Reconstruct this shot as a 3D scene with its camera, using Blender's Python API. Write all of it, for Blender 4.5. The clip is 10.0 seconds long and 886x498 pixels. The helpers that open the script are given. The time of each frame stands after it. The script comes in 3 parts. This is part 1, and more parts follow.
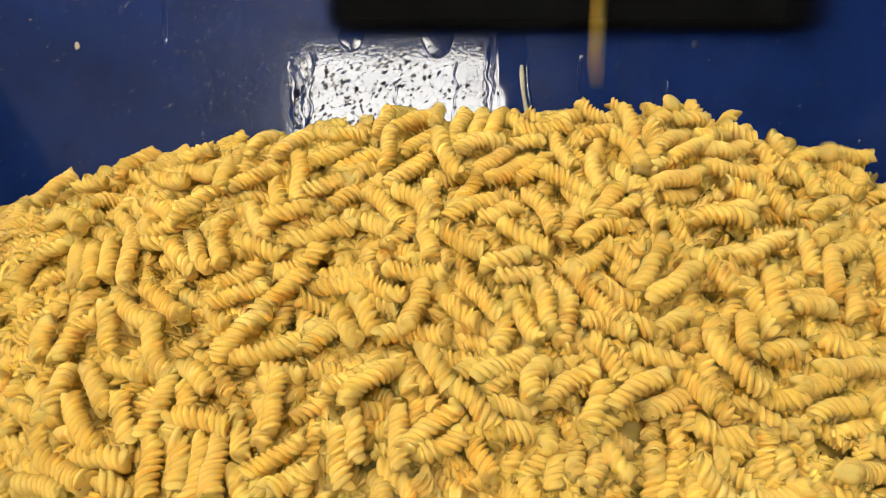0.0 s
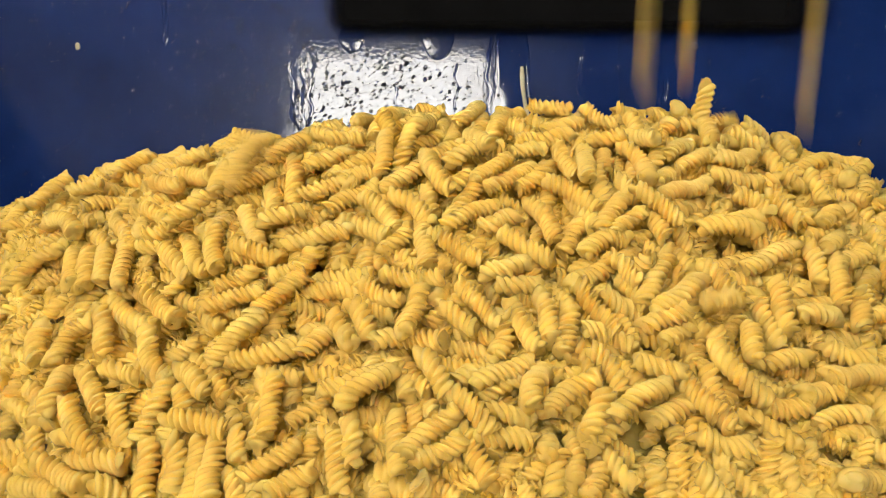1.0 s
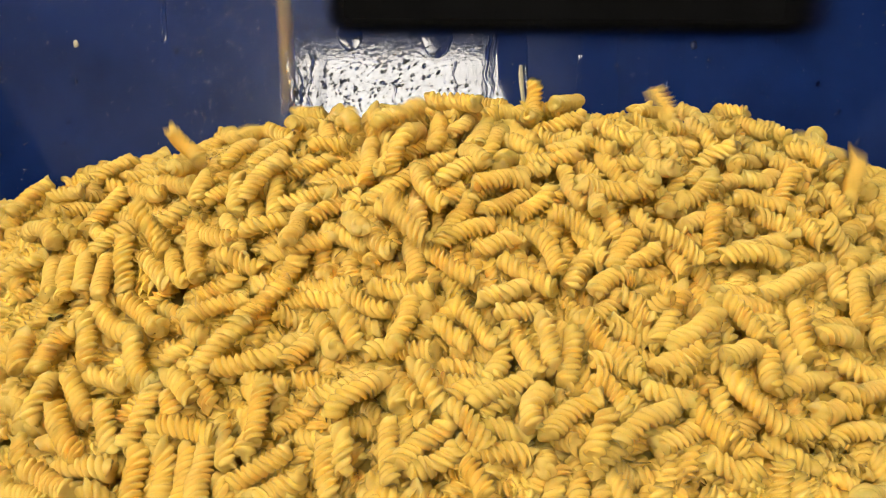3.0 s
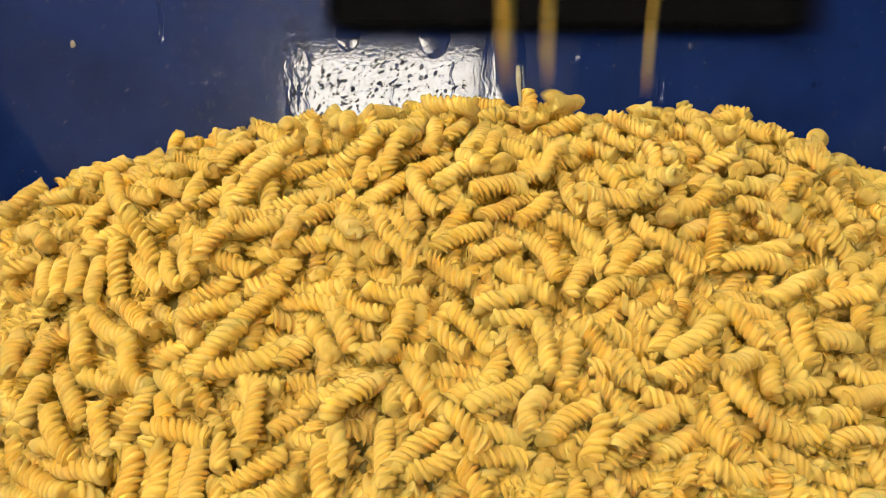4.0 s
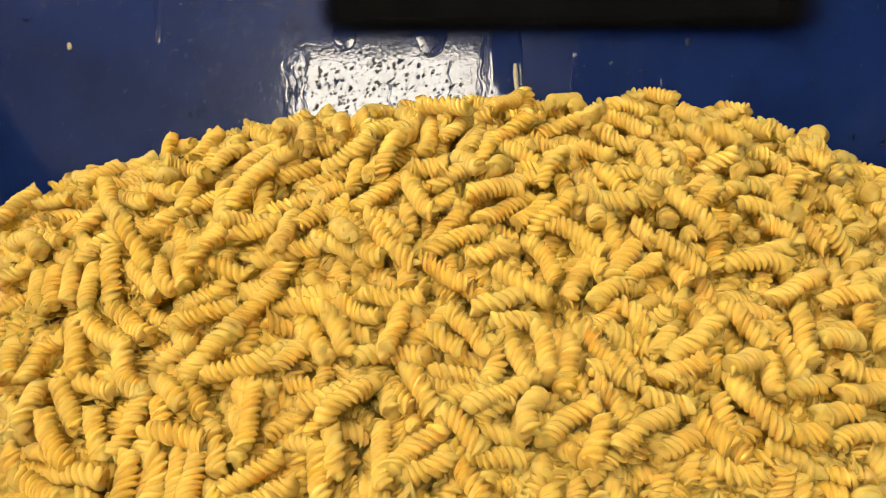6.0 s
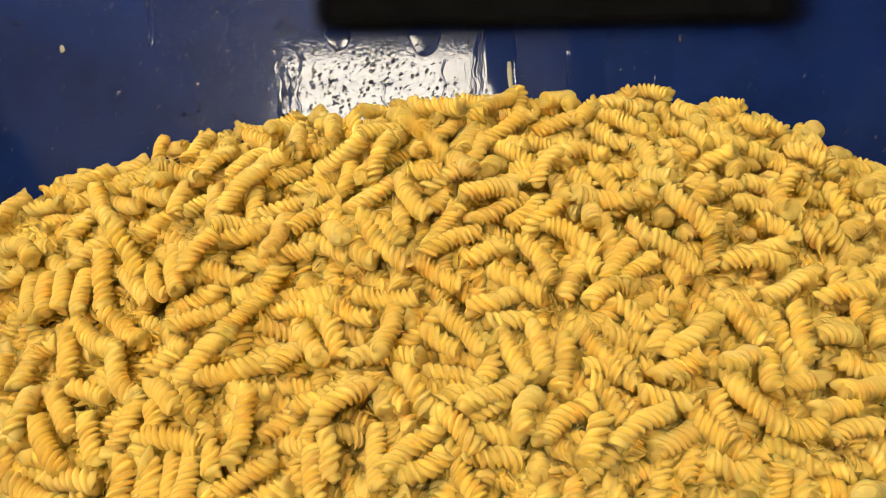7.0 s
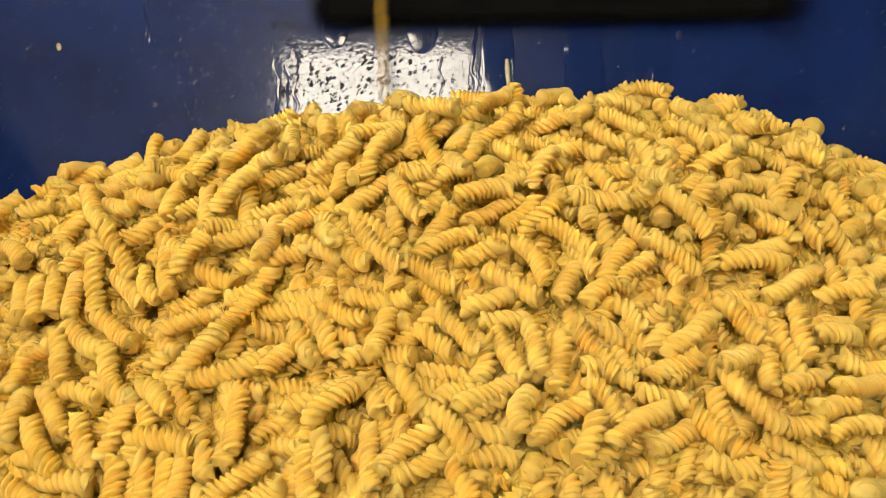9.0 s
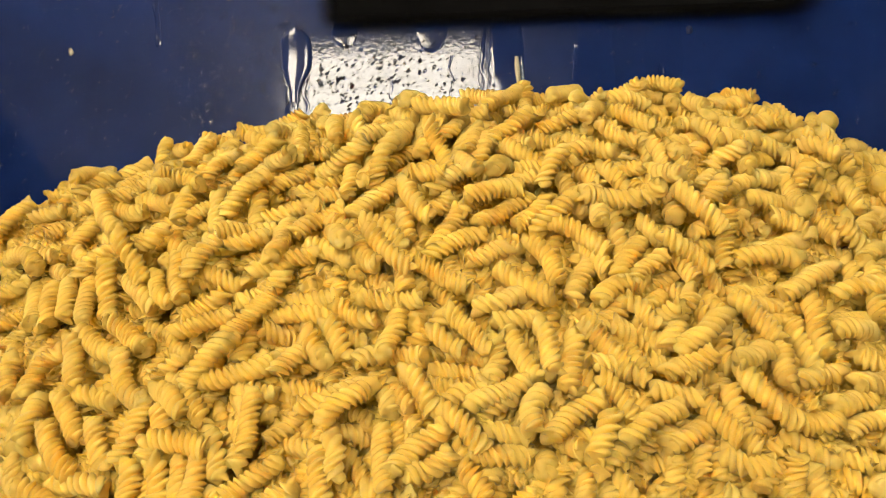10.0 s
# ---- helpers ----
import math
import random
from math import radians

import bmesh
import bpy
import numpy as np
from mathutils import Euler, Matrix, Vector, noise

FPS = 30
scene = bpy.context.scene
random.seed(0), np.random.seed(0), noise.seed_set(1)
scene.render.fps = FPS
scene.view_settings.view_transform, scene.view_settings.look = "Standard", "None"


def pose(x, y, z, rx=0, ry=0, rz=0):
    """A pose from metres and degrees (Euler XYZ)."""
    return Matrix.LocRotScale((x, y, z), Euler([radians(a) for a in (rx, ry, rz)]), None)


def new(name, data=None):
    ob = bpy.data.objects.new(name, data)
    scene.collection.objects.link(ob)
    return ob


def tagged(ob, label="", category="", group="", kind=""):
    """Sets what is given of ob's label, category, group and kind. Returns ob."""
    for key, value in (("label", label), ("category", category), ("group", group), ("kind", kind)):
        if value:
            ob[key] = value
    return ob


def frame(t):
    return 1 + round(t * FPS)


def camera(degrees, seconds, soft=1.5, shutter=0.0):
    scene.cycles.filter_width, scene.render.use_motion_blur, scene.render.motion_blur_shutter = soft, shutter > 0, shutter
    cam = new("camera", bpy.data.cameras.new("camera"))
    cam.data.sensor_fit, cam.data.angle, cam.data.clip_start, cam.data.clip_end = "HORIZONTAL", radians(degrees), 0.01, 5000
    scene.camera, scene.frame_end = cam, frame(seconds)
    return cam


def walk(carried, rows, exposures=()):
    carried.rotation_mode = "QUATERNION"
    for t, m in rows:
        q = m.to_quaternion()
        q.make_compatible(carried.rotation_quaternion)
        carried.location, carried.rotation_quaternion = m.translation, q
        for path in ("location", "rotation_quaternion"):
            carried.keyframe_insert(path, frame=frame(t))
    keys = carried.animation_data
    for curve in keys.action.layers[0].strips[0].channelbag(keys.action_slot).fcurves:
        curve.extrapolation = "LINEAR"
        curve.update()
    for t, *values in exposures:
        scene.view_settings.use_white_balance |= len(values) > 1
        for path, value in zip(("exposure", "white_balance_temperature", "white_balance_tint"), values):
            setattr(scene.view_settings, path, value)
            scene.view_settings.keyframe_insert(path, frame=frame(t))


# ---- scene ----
# World: metres, z up. The camera stands over a blue plastic tub and looks ahead (+y) and down.
cam = camera(58.0, 10.0, soft=1.1, shutter=1.0)
PATH = [
    (0, pose(0, 0, 1.4, 72.000, 0.000, -0.000)),
    (0.5, pose(0, 0, 1.4, 72.089, -0.193, 0.041)),
    (1, pose(0, 0, 1.4, 72.098, -0.146, 0.036)),
    (1.5, pose(0, 0, 1.4, 72.179, -0.321, 0.186)),
    (2, pose(0, 0, 1.4, 72.098, -0.305, 0.215)),
    (2.5, pose(0, 0, 1.4, 71.965, -0.282, 0.087)),
    (4, pose(0, 0, 1.4, 72.023, -0.333, -0.219)),
    (4.5, pose(0, 0, 1.4, 71.927, -0.414, -0.303)),
    (5, pose(0, 0, 1.4, 71.935, -0.360, -0.260)),
    (5.5, pose(0, 0, 1.4, 71.956, -0.172, -0.240)),
    (7, pose(0, 0, 1.4, 71.846, 0.733, -0.937)),
    (7.5, pose(0, 0, 1.4, 71.848, 0.516, -1.063)),
    (8, pose(0, 0, 1.4, 71.805, 0.437, -1.162)),
    (8.5, pose(0, 0, 1.4, 71.703, 0.695, -1.218)),
    (9, pose(0, 0, 1.4, 71.648, 0.830, -1.110)),
    (9.5, pose(0, 0, 1.4, 71.535, 1.288, -0.866)),
    (10, pose(0, 0, 1.4, 71.573, 1.813, -0.529)),
]
walk(cam, PATH, exposures=((0, 0.0, 6380, 10), (4.5, 0.0, 6870, 10), (10, 0.0, 7300, 10)))

# ---- light ----
world = bpy.data.worlds.new("world")
scene.world = world
world.use_nodes = True
world.node_tree.nodes["Background"].inputs[0].default_value = (0.8, 0.85, 1.0, 1)
world.node_tree.nodes["Background"].inputs[1].default_value = 0.02
WINDOW_GLOW = 24.0
LAMP_GLOW = 22.2


# ---- materials ----
def material(name, colour, rough=0.5, metal=0.0, spread=0.15, scale=40.0, bump=0.0, bump_scale=200.0, coat=0.0, coat_rough=0.05):
    m = bpy.data.materials.new(name)
    m.use_nodes = True
    nt = m.node_tree
    b = nt.nodes["Principled BSDF"]
    b.inputs["Roughness"].default_value = rough
    b.inputs["Metallic"].default_value = metal
    b.inputs["Coat Weight"].default_value = coat
    b.inputs["Coat Roughness"].default_value = coat_rough
    co = nt.nodes.new("ShaderNodeTexCoord")
    fine = nt.nodes.new("ShaderNodeTexNoise")
    fine.inputs["Scale"].default_value = scale
    fine.inputs["Detail"].default_value = 6
    broad = nt.nodes.new("ShaderNodeTexNoise")
    broad.inputs["Scale"].default_value = scale * 0.13
    broad.inputs["Detail"].default_value = 3
    both = nt.nodes.new("ShaderNodeMath")
    both.operation = "ADD"
    ramp = nt.nodes.new("ShaderNodeMapRange")
    ramp.inputs["From Min"].default_value = 0.7
    ramp.inputs["From Max"].default_value = 1.3
    ramp.inputs["To Min"].default_value = 1 - spread
    ramp.inputs["To Max"].default_value = 1 + spread
    tint = nt.nodes.new("ShaderNodeVectorMath")
    tint.operation = "SCALE"
    tint.inputs[0].default_value = colour
    nt.links.new(co.outputs["Object"], fine.inputs["Vector"])
    nt.links.new(co.outputs["Object"], broad.inputs["Vector"])
    nt.links.new(fine.outputs["Fac"], both.inputs[0])
    nt.links.new(broad.outputs["Fac"], both.inputs[1])
    nt.links.new(both.outputs[0], ramp.inputs["Value"])
    nt.links.new(ramp.outputs[0], tint.inputs["Scale"])
    nt.links.new(tint.outputs[0], b.inputs["Base Color"])
    if bump:
        n = nt.nodes.new("ShaderNodeTexNoise")
        n.inputs["Scale"].default_value = bump_scale
        n.inputs["Detail"].default_value = 4
        bn = nt.nodes.new("ShaderNodeBump")
        bn.inputs["Strength"].default_value = bump
        bn.inputs["Distance"].default_value = 0.001
        nt.links.new(co.outputs["Object"], n.inputs["Vector"])
        nt.links.new(n.outputs["Fac"], bn.inputs["Height"])
        nt.links.new(bn.outputs[0], b.inputs["Normal"])
    return m


def glow(name, colour, strength):
    m = bpy.data.materials.new(name)
    m.use_nodes = True
    b = m.node_tree.nodes["Principled BSDF"]
    b.inputs["Base Color"].default_value = (*colour, 1)
    b.inputs["Emission Color"].default_value = (*colour, 1)
    b.inputs["Emission Strength"].default_value = strength
    return m


def pasta_material():
    """Wet cooked durum pasta: yellow, slightly translucent, each piece a little different."""
    m = bpy.data.materials.new("cooked_pasta")
    m.use_nodes = True
    nt = m.node_tree
    b = nt.nodes["Principled BSDF"]
    info = nt.nodes.new("ShaderNodeObjectInfo")
    geo = nt.nodes.new("ShaderNodeNewGeometry")
    add = nt.nodes.new("ShaderNodeMath")
    add.operation = "ADD"
    wrap = nt.nodes.new("ShaderNodeMath")
    wrap.operation = "FRACT"
    nt.links.new(info.outputs["Random"], add.inputs[0])
    nt.links.new(geo.outputs["Random Per Island"], add.inputs[1])
    nt.links.new(add.outputs[0], wrap.inputs[0])
    ramp = nt.nodes.new("ShaderNodeValToRGB")
    ramp.color_ramp.elements[0].color = (0.805, 0.566, 0.138, 1)
    ramp.color_ramp.elements[1].color = (0.83, 0.603, 0.166, 1)
    mid = ramp.color_ramp.elements.new(0.5)
    mid.color = (0.818, 0.585, 0.152, 1)
    nt.links.new(wrap.outputs[0], ramp.inputs["Fac"])
    co = nt.nodes.new("ShaderNodeTexCoord")
    n = nt.nodes.new("ShaderNodeTexNoise")
    n.inputs["Scale"].default_value = 90
    n.inputs["Detail"].default_value = 5
    nt.links.new(co.outputs["Object"], n.inputs["Vector"])
    shade = nt.nodes.new("ShaderNodeMapRange")
    shade.inputs["From Min"].default_value = 0.3
    shade.inputs["From Max"].default_value = 0.7
    shade.inputs["To Min"].default_value = 0.95
    shade.inputs["To Max"].default_value = 1.04
    nt.links.new(n.outputs["Fac"], shade.inputs["Value"])
    tint = nt.nodes.new("ShaderNodeVectorMath")
    tint.operation = "SCALE"
    nt.links.new(ramp.outputs["Color"], tint.inputs[0])
    nt.links.new(shade.outputs[0], tint.inputs["Scale"])
    nt.links.new(tint.outputs[0], b.inputs["Base Color"])
    wet = nt.nodes.new("ShaderNodeMapRange")
    wet.inputs["From Min"].default_value = 0.35
    wet.inputs["From Max"].default_value = 0.65
    wet.inputs["To Min"].default_value = 0.24
    wet.inputs["To Max"].default_value = 0.42
    nt.links.new(n.outputs["Fac"], wet.inputs["Value"])
    nt.links.new(wet.outputs[0], b.inputs["Roughness"])
    b.inputs["IOR"].default_value = 1.34
    b.inputs["Specular IOR Level"].default_value = 0.1
    b.subsurface_method = "BURLEY"
    b.inputs["Subsurface Weight"].default_value = 1.0
    b.inputs["Subsurface Radius"].default_value = (1.0, 0.67, 0.27)
    b.inputs["Subsurface Scale"].default_value = 0.006
    relief = nt.nodes.new("ShaderNodeTexNoise")
    relief.inputs["Scale"].default_value = 380
    relief.inputs["Detail"].default_value = 3
    nt.links.new(co.outputs["Object"], relief.inputs["Vector"])
    bn = nt.nodes.new("ShaderNodeBump")
    bn.inputs["Strength"].default_value = 0.15
    bn.inputs["Distance"].default_value = 0.0008
    nt.links.new(relief.outputs["Fac"], bn.inputs["Height"])
    nt.links.new(bn.outputs[0], b.inputs["Normal"])
    b.inputs["Coat Weight"].default_value = 0.5
    b.inputs["Coat Roughness"].default_value = 0.04
    film = nt.nodes.new("ShaderNodeBump")
    film.inputs["Strength"].default_value = 0.4
    film.inputs["Distance"].default_value = 0.001
    nt.links.new(relief.outputs["Fac"], film.inputs["Height"])
    nt.links.new(film.outputs[0], b.inputs["Coat Normal"])
    return m


BLUE = (0.0075, 0.0255, 0.132)
PASTA = pasta_material()


def wall_material():
    """Blue plastic with a hazy wet gloss, faint vertical water marks and a wavering sheen."""
    m = material("dry_blue_plastic", BLUE, rough=0.24, spread=0.3, scale=14, coat=0.9, coat_rough=0.035)
    nt = m.node_tree
    b = nt.nodes["Principled BSDF"]
    b.inputs["Specular IOR Level"].default_value = 0.10
    co = nt.nodes.new("ShaderNodeTexCoord")
    stretch = nt.nodes.new("ShaderNodeMapping")
    stretch.inputs["Scale"].default_value = (70, 10, 10)
    nt.links.new(co.outputs["Object"], stretch.inputs["Vector"])
    n = nt.nodes.new("ShaderNodeTexNoise")
    n.inputs["Scale"].default_value = 1.0
    n.inputs["Detail"].default_value = 5
    nt.links.new(stretch.outputs[0], n.inputs["Vector"])
    grain = nt.nodes.new("ShaderNodeTexNoise")
    grain.inputs["Scale"].default_value = 260
    nt.links.new(co.outputs["Object"], grain.inputs["Vector"])
    mix = nt.nodes.new("ShaderNodeMath")
    mix.operation = "MULTIPLY_ADD"
    mix.inputs[1].default_value = 0.5
    nt.links.new(grain.outputs["Fac"], mix.inputs[0])
    nt.links.new(n.outputs["Fac"], mix.inputs[2])
    bn = nt.nodes.new("ShaderNodeBump")
    bn.inputs["Strength"].default_value = 0.12
    bn.inputs["Distance"].default_value = 0.001
    nt.links.new(mix.outputs[0], bn.inputs["Height"])
    nt.links.new(bn.outputs[0], b.inputs["Coat Normal"])
    nt.links.new(bn.outputs[0], b.inputs["Normal"])
    return m


WALL_BLUE = wall_material()
WET_BLUE = material("wet_blue_plastic", BLUE, rough=0.06, spread=0.12, scale=18, bump=0.03, bump_scale=60)
WATER = material("clear_water", (0.97, 0.98, 1.0), rough=0.01, spread=0.02)
WATER.node_tree.nodes["Principled BSDF"].inputs["Transmission Weight"].default_value = 1.0
WATER.node_tree.nodes["Principled BSDF"].inputs["IOR"].default_value = 1.45


def soft_edged_material():
    """Black rubber whose lower edge and sides fade out through alpha, for a soft outline."""
    m = material("soft_edged_black_skirt", (0.006, 0.006, 0.0065), rough=1.0, spread=0.3, scale=30, bump=0.1)
    nt = m.node_tree
    b = nt.nodes["Principled BSDF"]
    b.inputs["Specular IOR Level"].default_value = 0.1
    co = nt.nodes.new("ShaderNodeTexCoord")
    axes = nt.nodes.new("ShaderNodeSeparateXYZ")
    nt.links.new(co.outputs["Object"], axes.inputs[0])
    last = None
    # alpha ramps, added to soften the outline: fully clear, then fully opaque
    for axis, faded_at, whole in (("Z", 1.352, 1.372), ("X", -0.133, -0.102), ("X", 0.43, 0.36)):
        edge = nt.nodes.new("ShaderNodeMapRange")
        edge.interpolation_type = "SMOOTHSTEP"
        edge.inputs["From Min"].default_value = min(faded_at, whole)
        edge.inputs["From Max"].default_value = max(faded_at, whole)
        edge.inputs["To Min"].default_value = 0.0 if faded_at < whole else 1.0
        edge.inputs["To Max"].default_value = 1.0 if faded_at < whole else 0.0
        nt.links.new(axes.outputs[axis], edge.inputs["Value"])
        if last is None:
            last = edge
        else:
            both = nt.nodes.new("ShaderNodeMath")
            both.operation = "MULTIPLY"
            nt.links.new(last.outputs[0], both.inputs[0])
            nt.links.new(edge.outputs[0], both.inputs[1])
            last = both
    nt.links.new(last.outputs[0], b.inputs["Alpha"])
    return m


SOFT_EDGED = soft_edged_material()
STEEL = material("brushed_steel", (0.5, 0.5, 0.5), rough=0.32, metal=1.0, spread=0.1, scale=60, bump=0.05)
BELT = material("grey_belt", (0.14, 0.14, 0.15), rough=0.6, spread=0.2, scale=60)
CONCRETE = material("concrete_floor", (0.22, 0.21, 0.2), rough=0.6, spread=0.3, scale=6, bump=0.2, bump_scale=40)
PANEL = material("wall_panel", (0.36, 0.35, 0.33), rough=0.55, spread=0.1, scale=3)
# unseen reflector: white added to brighten the left of the tub wall
BOUNCE_WHITE = material("bounce_white_panel", (0.8, 0.8, 0.8), rough=0.5, spread=0.06, scale=3)
# kept pale so that the unseen ceiling fills the gaps with light
CEIL = material("ceiling_paint", (0.8, 0.78, 0.75), rough=0.8, spread=0.1, scale=3)
STARCH = material("dried_starch_film", (0.0135, 0.031, 0.133), rough=0.3, spread=0.4, scale=90)
CRUMB = material("pale_crumb", (0.6, 0.55, 0.38), rough=0.5, spread=0.2, scale=200)
WINDOW = glow("bright_window", (1.0, 0.97, 0.88), WINDOW_GLOW)
TUBE = glow("lamp_tube", (1.0, 0.93, 0.79), LAMP_GLOW)
PANEL_GLOW = glow("wide_lamp_panel", (1.0, 0.93, 0.79), LAMP_GLOW * 0.125)


# ---- mesh helpers ----
def obj(name, bm, mat, parent=None, label="", smooth=False):
    me = bpy.data.meshes.new(name)
    bmesh.ops.recalc_face_normals(bm, faces=bm.faces)
    if smooth:
        for f in bm.faces:
            f.smooth = True
    bm.to_mesh(me)
    bm.free()
    me.materials.append(mat)
    ob = new(name, me)
    if parent is not None:
        ob.parent = parent
    if label:
        ob["label"] = label
    return ob


def part(name, bm, mat, parent, label="", smooth=False):
    return obj(name, bm, mat, parent, label, smooth)


def box(x0, x1, y0, y1, z0, z1, bevel=0.0, m=None, segments=2):
    bm = bmesh.new()
    bmesh.ops.create_cube(bm, size=1)
    for v in bm.verts:
        v.co = Vector(((x0 + x1) / 2 + v.co.x * (x1 - x0), (y0 + y1) / 2 + v.co.y * (y1 - y0), (z0 + z1) / 2 + v.co.z * (z1 - z0)))
    if bevel:
        bmesh.ops.bevel(bm, geom=list(bm.edges), offset=bevel, segments=segments, affect="EDGES", profile=0.5)
    if m is not None:
        bm.transform(m)
    return bm


def rod(a, b, r, n=16):
    bm = bmesh.new()
    a, b = Vector(a), Vector(b)
    bmesh.ops.create_cone(bm, cap_ends=True, segments=n, radius1=r, radius2=r, depth=(b - a).length)
    bm.transform(Matrix.Translation((a + b) / 2) @ (b - a).to_track_quat("Z", "Y").to_matrix().to_4x4())
    return bm


def slab(corners, thick):
    """A plate from four corners, with its thickness along its normal."""
    bm = bmesh.new()
    c = [Vector(p) for p in corners]
    n = (c[1] - c[0]).cross(c[3] - c[0]).normalized() * thick
    lo = [bm.verts.new(p) for p in c]
    hi = [bm.verts.new(p + n) for p in c]
    bm.faces.new(lo)
    bm.faces.new(hi)
    for i in range(4):
        j = (i + 1) % 4
        bm.faces.new((lo[i], lo[j], hi[j], hi[i]))
    bmesh.ops.bevel(bm, geom=list(bm.edges), offset=min(0.003, thick * 0.4), segments=2, affect="EDGES")
    return bm


# ---- the hall: unseen, its pale surfaces added to bounce fill light ----
def hall():
    x0, x1, y0, y1, h = -4.0, 4.0, -2.6, 4.6, 4.2
    tagged(obj("floor", box(x0, x1, y0, y1, -0.1, 0), CONCRETE), "grey concrete hall floor", "floor", kind="structure")
    tagged(obj("ceiling", box(x0, x1, y0, y1, h, h + 0.1), CEIL), "unseen pale hall ceiling that bounces fill light", "ceiling", kind="structure")
    tagged(obj("wall_west", box(x0 - 0.1, x0, y0, y1, 0, h), BOUNCE_WHITE), "unseen white hall wall that bounces light", "wall", kind="structure")
    tagged(obj("wall_east", box(x1, x1 + 0.1, y0, y1, 0, h), PANEL), "grey panelled hall wall", "wall", kind="structure")
    tagged(obj("wall_north", box(x0 - 0.1, x1 + 0.1, y1, y1 + 0.1, 0, h), PANEL), "grey panelled hall wall", "wall", kind="structure")
    # the wall behind the camera has the bright window that the wet tub mirrors
    wx0, wx1, wz0, wz1 = WIN
    south = new("wall_south", None)
    tagged(south, "grey panelled hall wall with a bright window", "wall", kind="structure")
    part("wall_panel", box(x0 - 0.1, wx0, y0 - 0.1, y0, 0, h), BOUNCE_WHITE, south, "unseen white panel, added to bounce light onto the tub")
    part("wall_panel", box(wx1, x1 + 0.1, y0 - 0.1, y0, 0, h), PANEL, south)
    part("wall_panel", box(wx0, wx1, y0 - 0.1, y0, 0, wz0), PANEL, south)
    part("wall_panel", box(wx0, wx1, y0 - 0.1, y0, wz1, h), PANEL, south)
    win = new("window_1", None)
    tagged(win, "bright window with slim frame bars", "window", kind="structure")
    part("pane", box(wx0, wx1, y0 - 0.08, y0 - 0.06, wz0, wz1), WINDOW, win, "glowing daylight pane")
    part("window_bar", box(wx1 - 0.115, wx1 - 0.105, y0 - 0.058, y0 - 0.04, wz0, wz1), PANEL, win)
    part("window_bar", box(wx0, wx1, y0 - 0.058, y0 - 0.04, wz1 - 0.21, wz1 - 0.202), PANEL, win)
    part("window_sill", box(wx0 - 0.04, wx1 + 0.04, y0, y0 + 0.05, wz0 - 0.04, wz0), PANEL, win)


WIN = (-0.86, 0.26, 2.85, 3.52)
hall()


def lamp(x, y, z, w, d, glowing):
    top = new("unseen_light_panel", None)
    top.location = (x, y, z)
    tagged(top, "unseen, added light panel in a steel frame hung from the ceiling", "ceiling light", group="hall ceiling lights")
    part("housing", box(-w / 2 - 0.03, w / 2 + 0.03, -d / 2 - 0.03, d / 2 + 0.03, -0.1, 0, 0.01), STEEL, top)
    part("diffuser", box(-w / 2, w / 2, -d / 2, d / 2, -0.115, -0.102, 0.004), glowing, top, "glowing white diffuser")
    if z < 4.2:
        for dx in (-0.28, 0.28):
            part("hanger", rod((dx, 0, 0), (dx, 0, 4.2 - z), 0.006, 8), STEEL, top)


# unseen fill panel, added to light heap and wall from the left
lamp(-1.25, 0.05, 2.75, 1.3, 0.8, PANEL_GLOW)
# unseen fill panel, added to brighten the white wall that the tub mirrors
lamp(-3.1, -1.5, 2.6, 0.9, 0.9, TUBE)
# unseen panels, added for the warm light from overhead
lamp(-1.3, -0.9, 4.2, 0.6, 0.4, TUBE)
lamp(-0.4, -0.7, 4.2, 0.6, 0.4, TUBE)

# ---- the tub ----
BACK = pose(0, 0, 1.4, 72, 0, 0) @ Matrix.Translation((0, 0, -0.88))   # inner face of the back wall: x right, y up, z to the camera
SCALE = 0.88 / 1414.4


def on_wall(px, py):
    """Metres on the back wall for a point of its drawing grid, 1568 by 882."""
    return (px - 784) * SCALE, (441 - py) * SCALE


tub = new("plastic_tub", None)
tagged(tub, "deep blue plastic food tub, wet inside, full of pasta", "tub")
HALF = 0.66
back_wall = part("back_wall", box(-HALF, HALF, -0.503, 0.42, -0.014, 0, 0.003, BACK), WALL_BLUE, tub, "wet blue plastic wall with drops")
for s in (-1, 1):
    x = s * HALF
    c = [(x, 0.05, 0.65), (x, 0.68, 0.65), (x, 0.967, 1.527), (x, -0.12, 1.25)]
    part("side_wall", slab(c if s < 0 else c[::-1], 0.014), WALL_BLUE, tub)
part("front_wall", slab([(-HALF, 0.05, 0.65), (-HALF, -0.12, 1.25), (HALF, -0.12, 1.25), (HALF, 0.05, 0.65)], 0.014), WALL_BLUE, tub)
part("tub_floor", box(-HALF, HALF, 0.04, 0.69, 0.63, 0.65), WALL_BLUE, tub)
part("rim", rod((-HALF, 0.972, 1.53), (HALF, 0.972, 1.53), 0.014), WALL_BLUE, tub)

stand = new("tub_stand", None)
tagged(stand, "steel frame stand under the tub", "stand")
part("top_frame", box(-0.62, 0.62, 0.08, 0.66, 0.59, 0.63, 0.004), STEEL, stand)
for sx in (-0.58, 0.58):
    for sy in (0.11, 0.63):
        part("leg", box(sx - 0.025, sx + 0.025, sy - 0.025, sy + 0.025, 0, 0.59, 0.003), STEEL, stand)


# ---- the conveyor ----
LIP_Y, LIP_Z = 0.80, 2.45


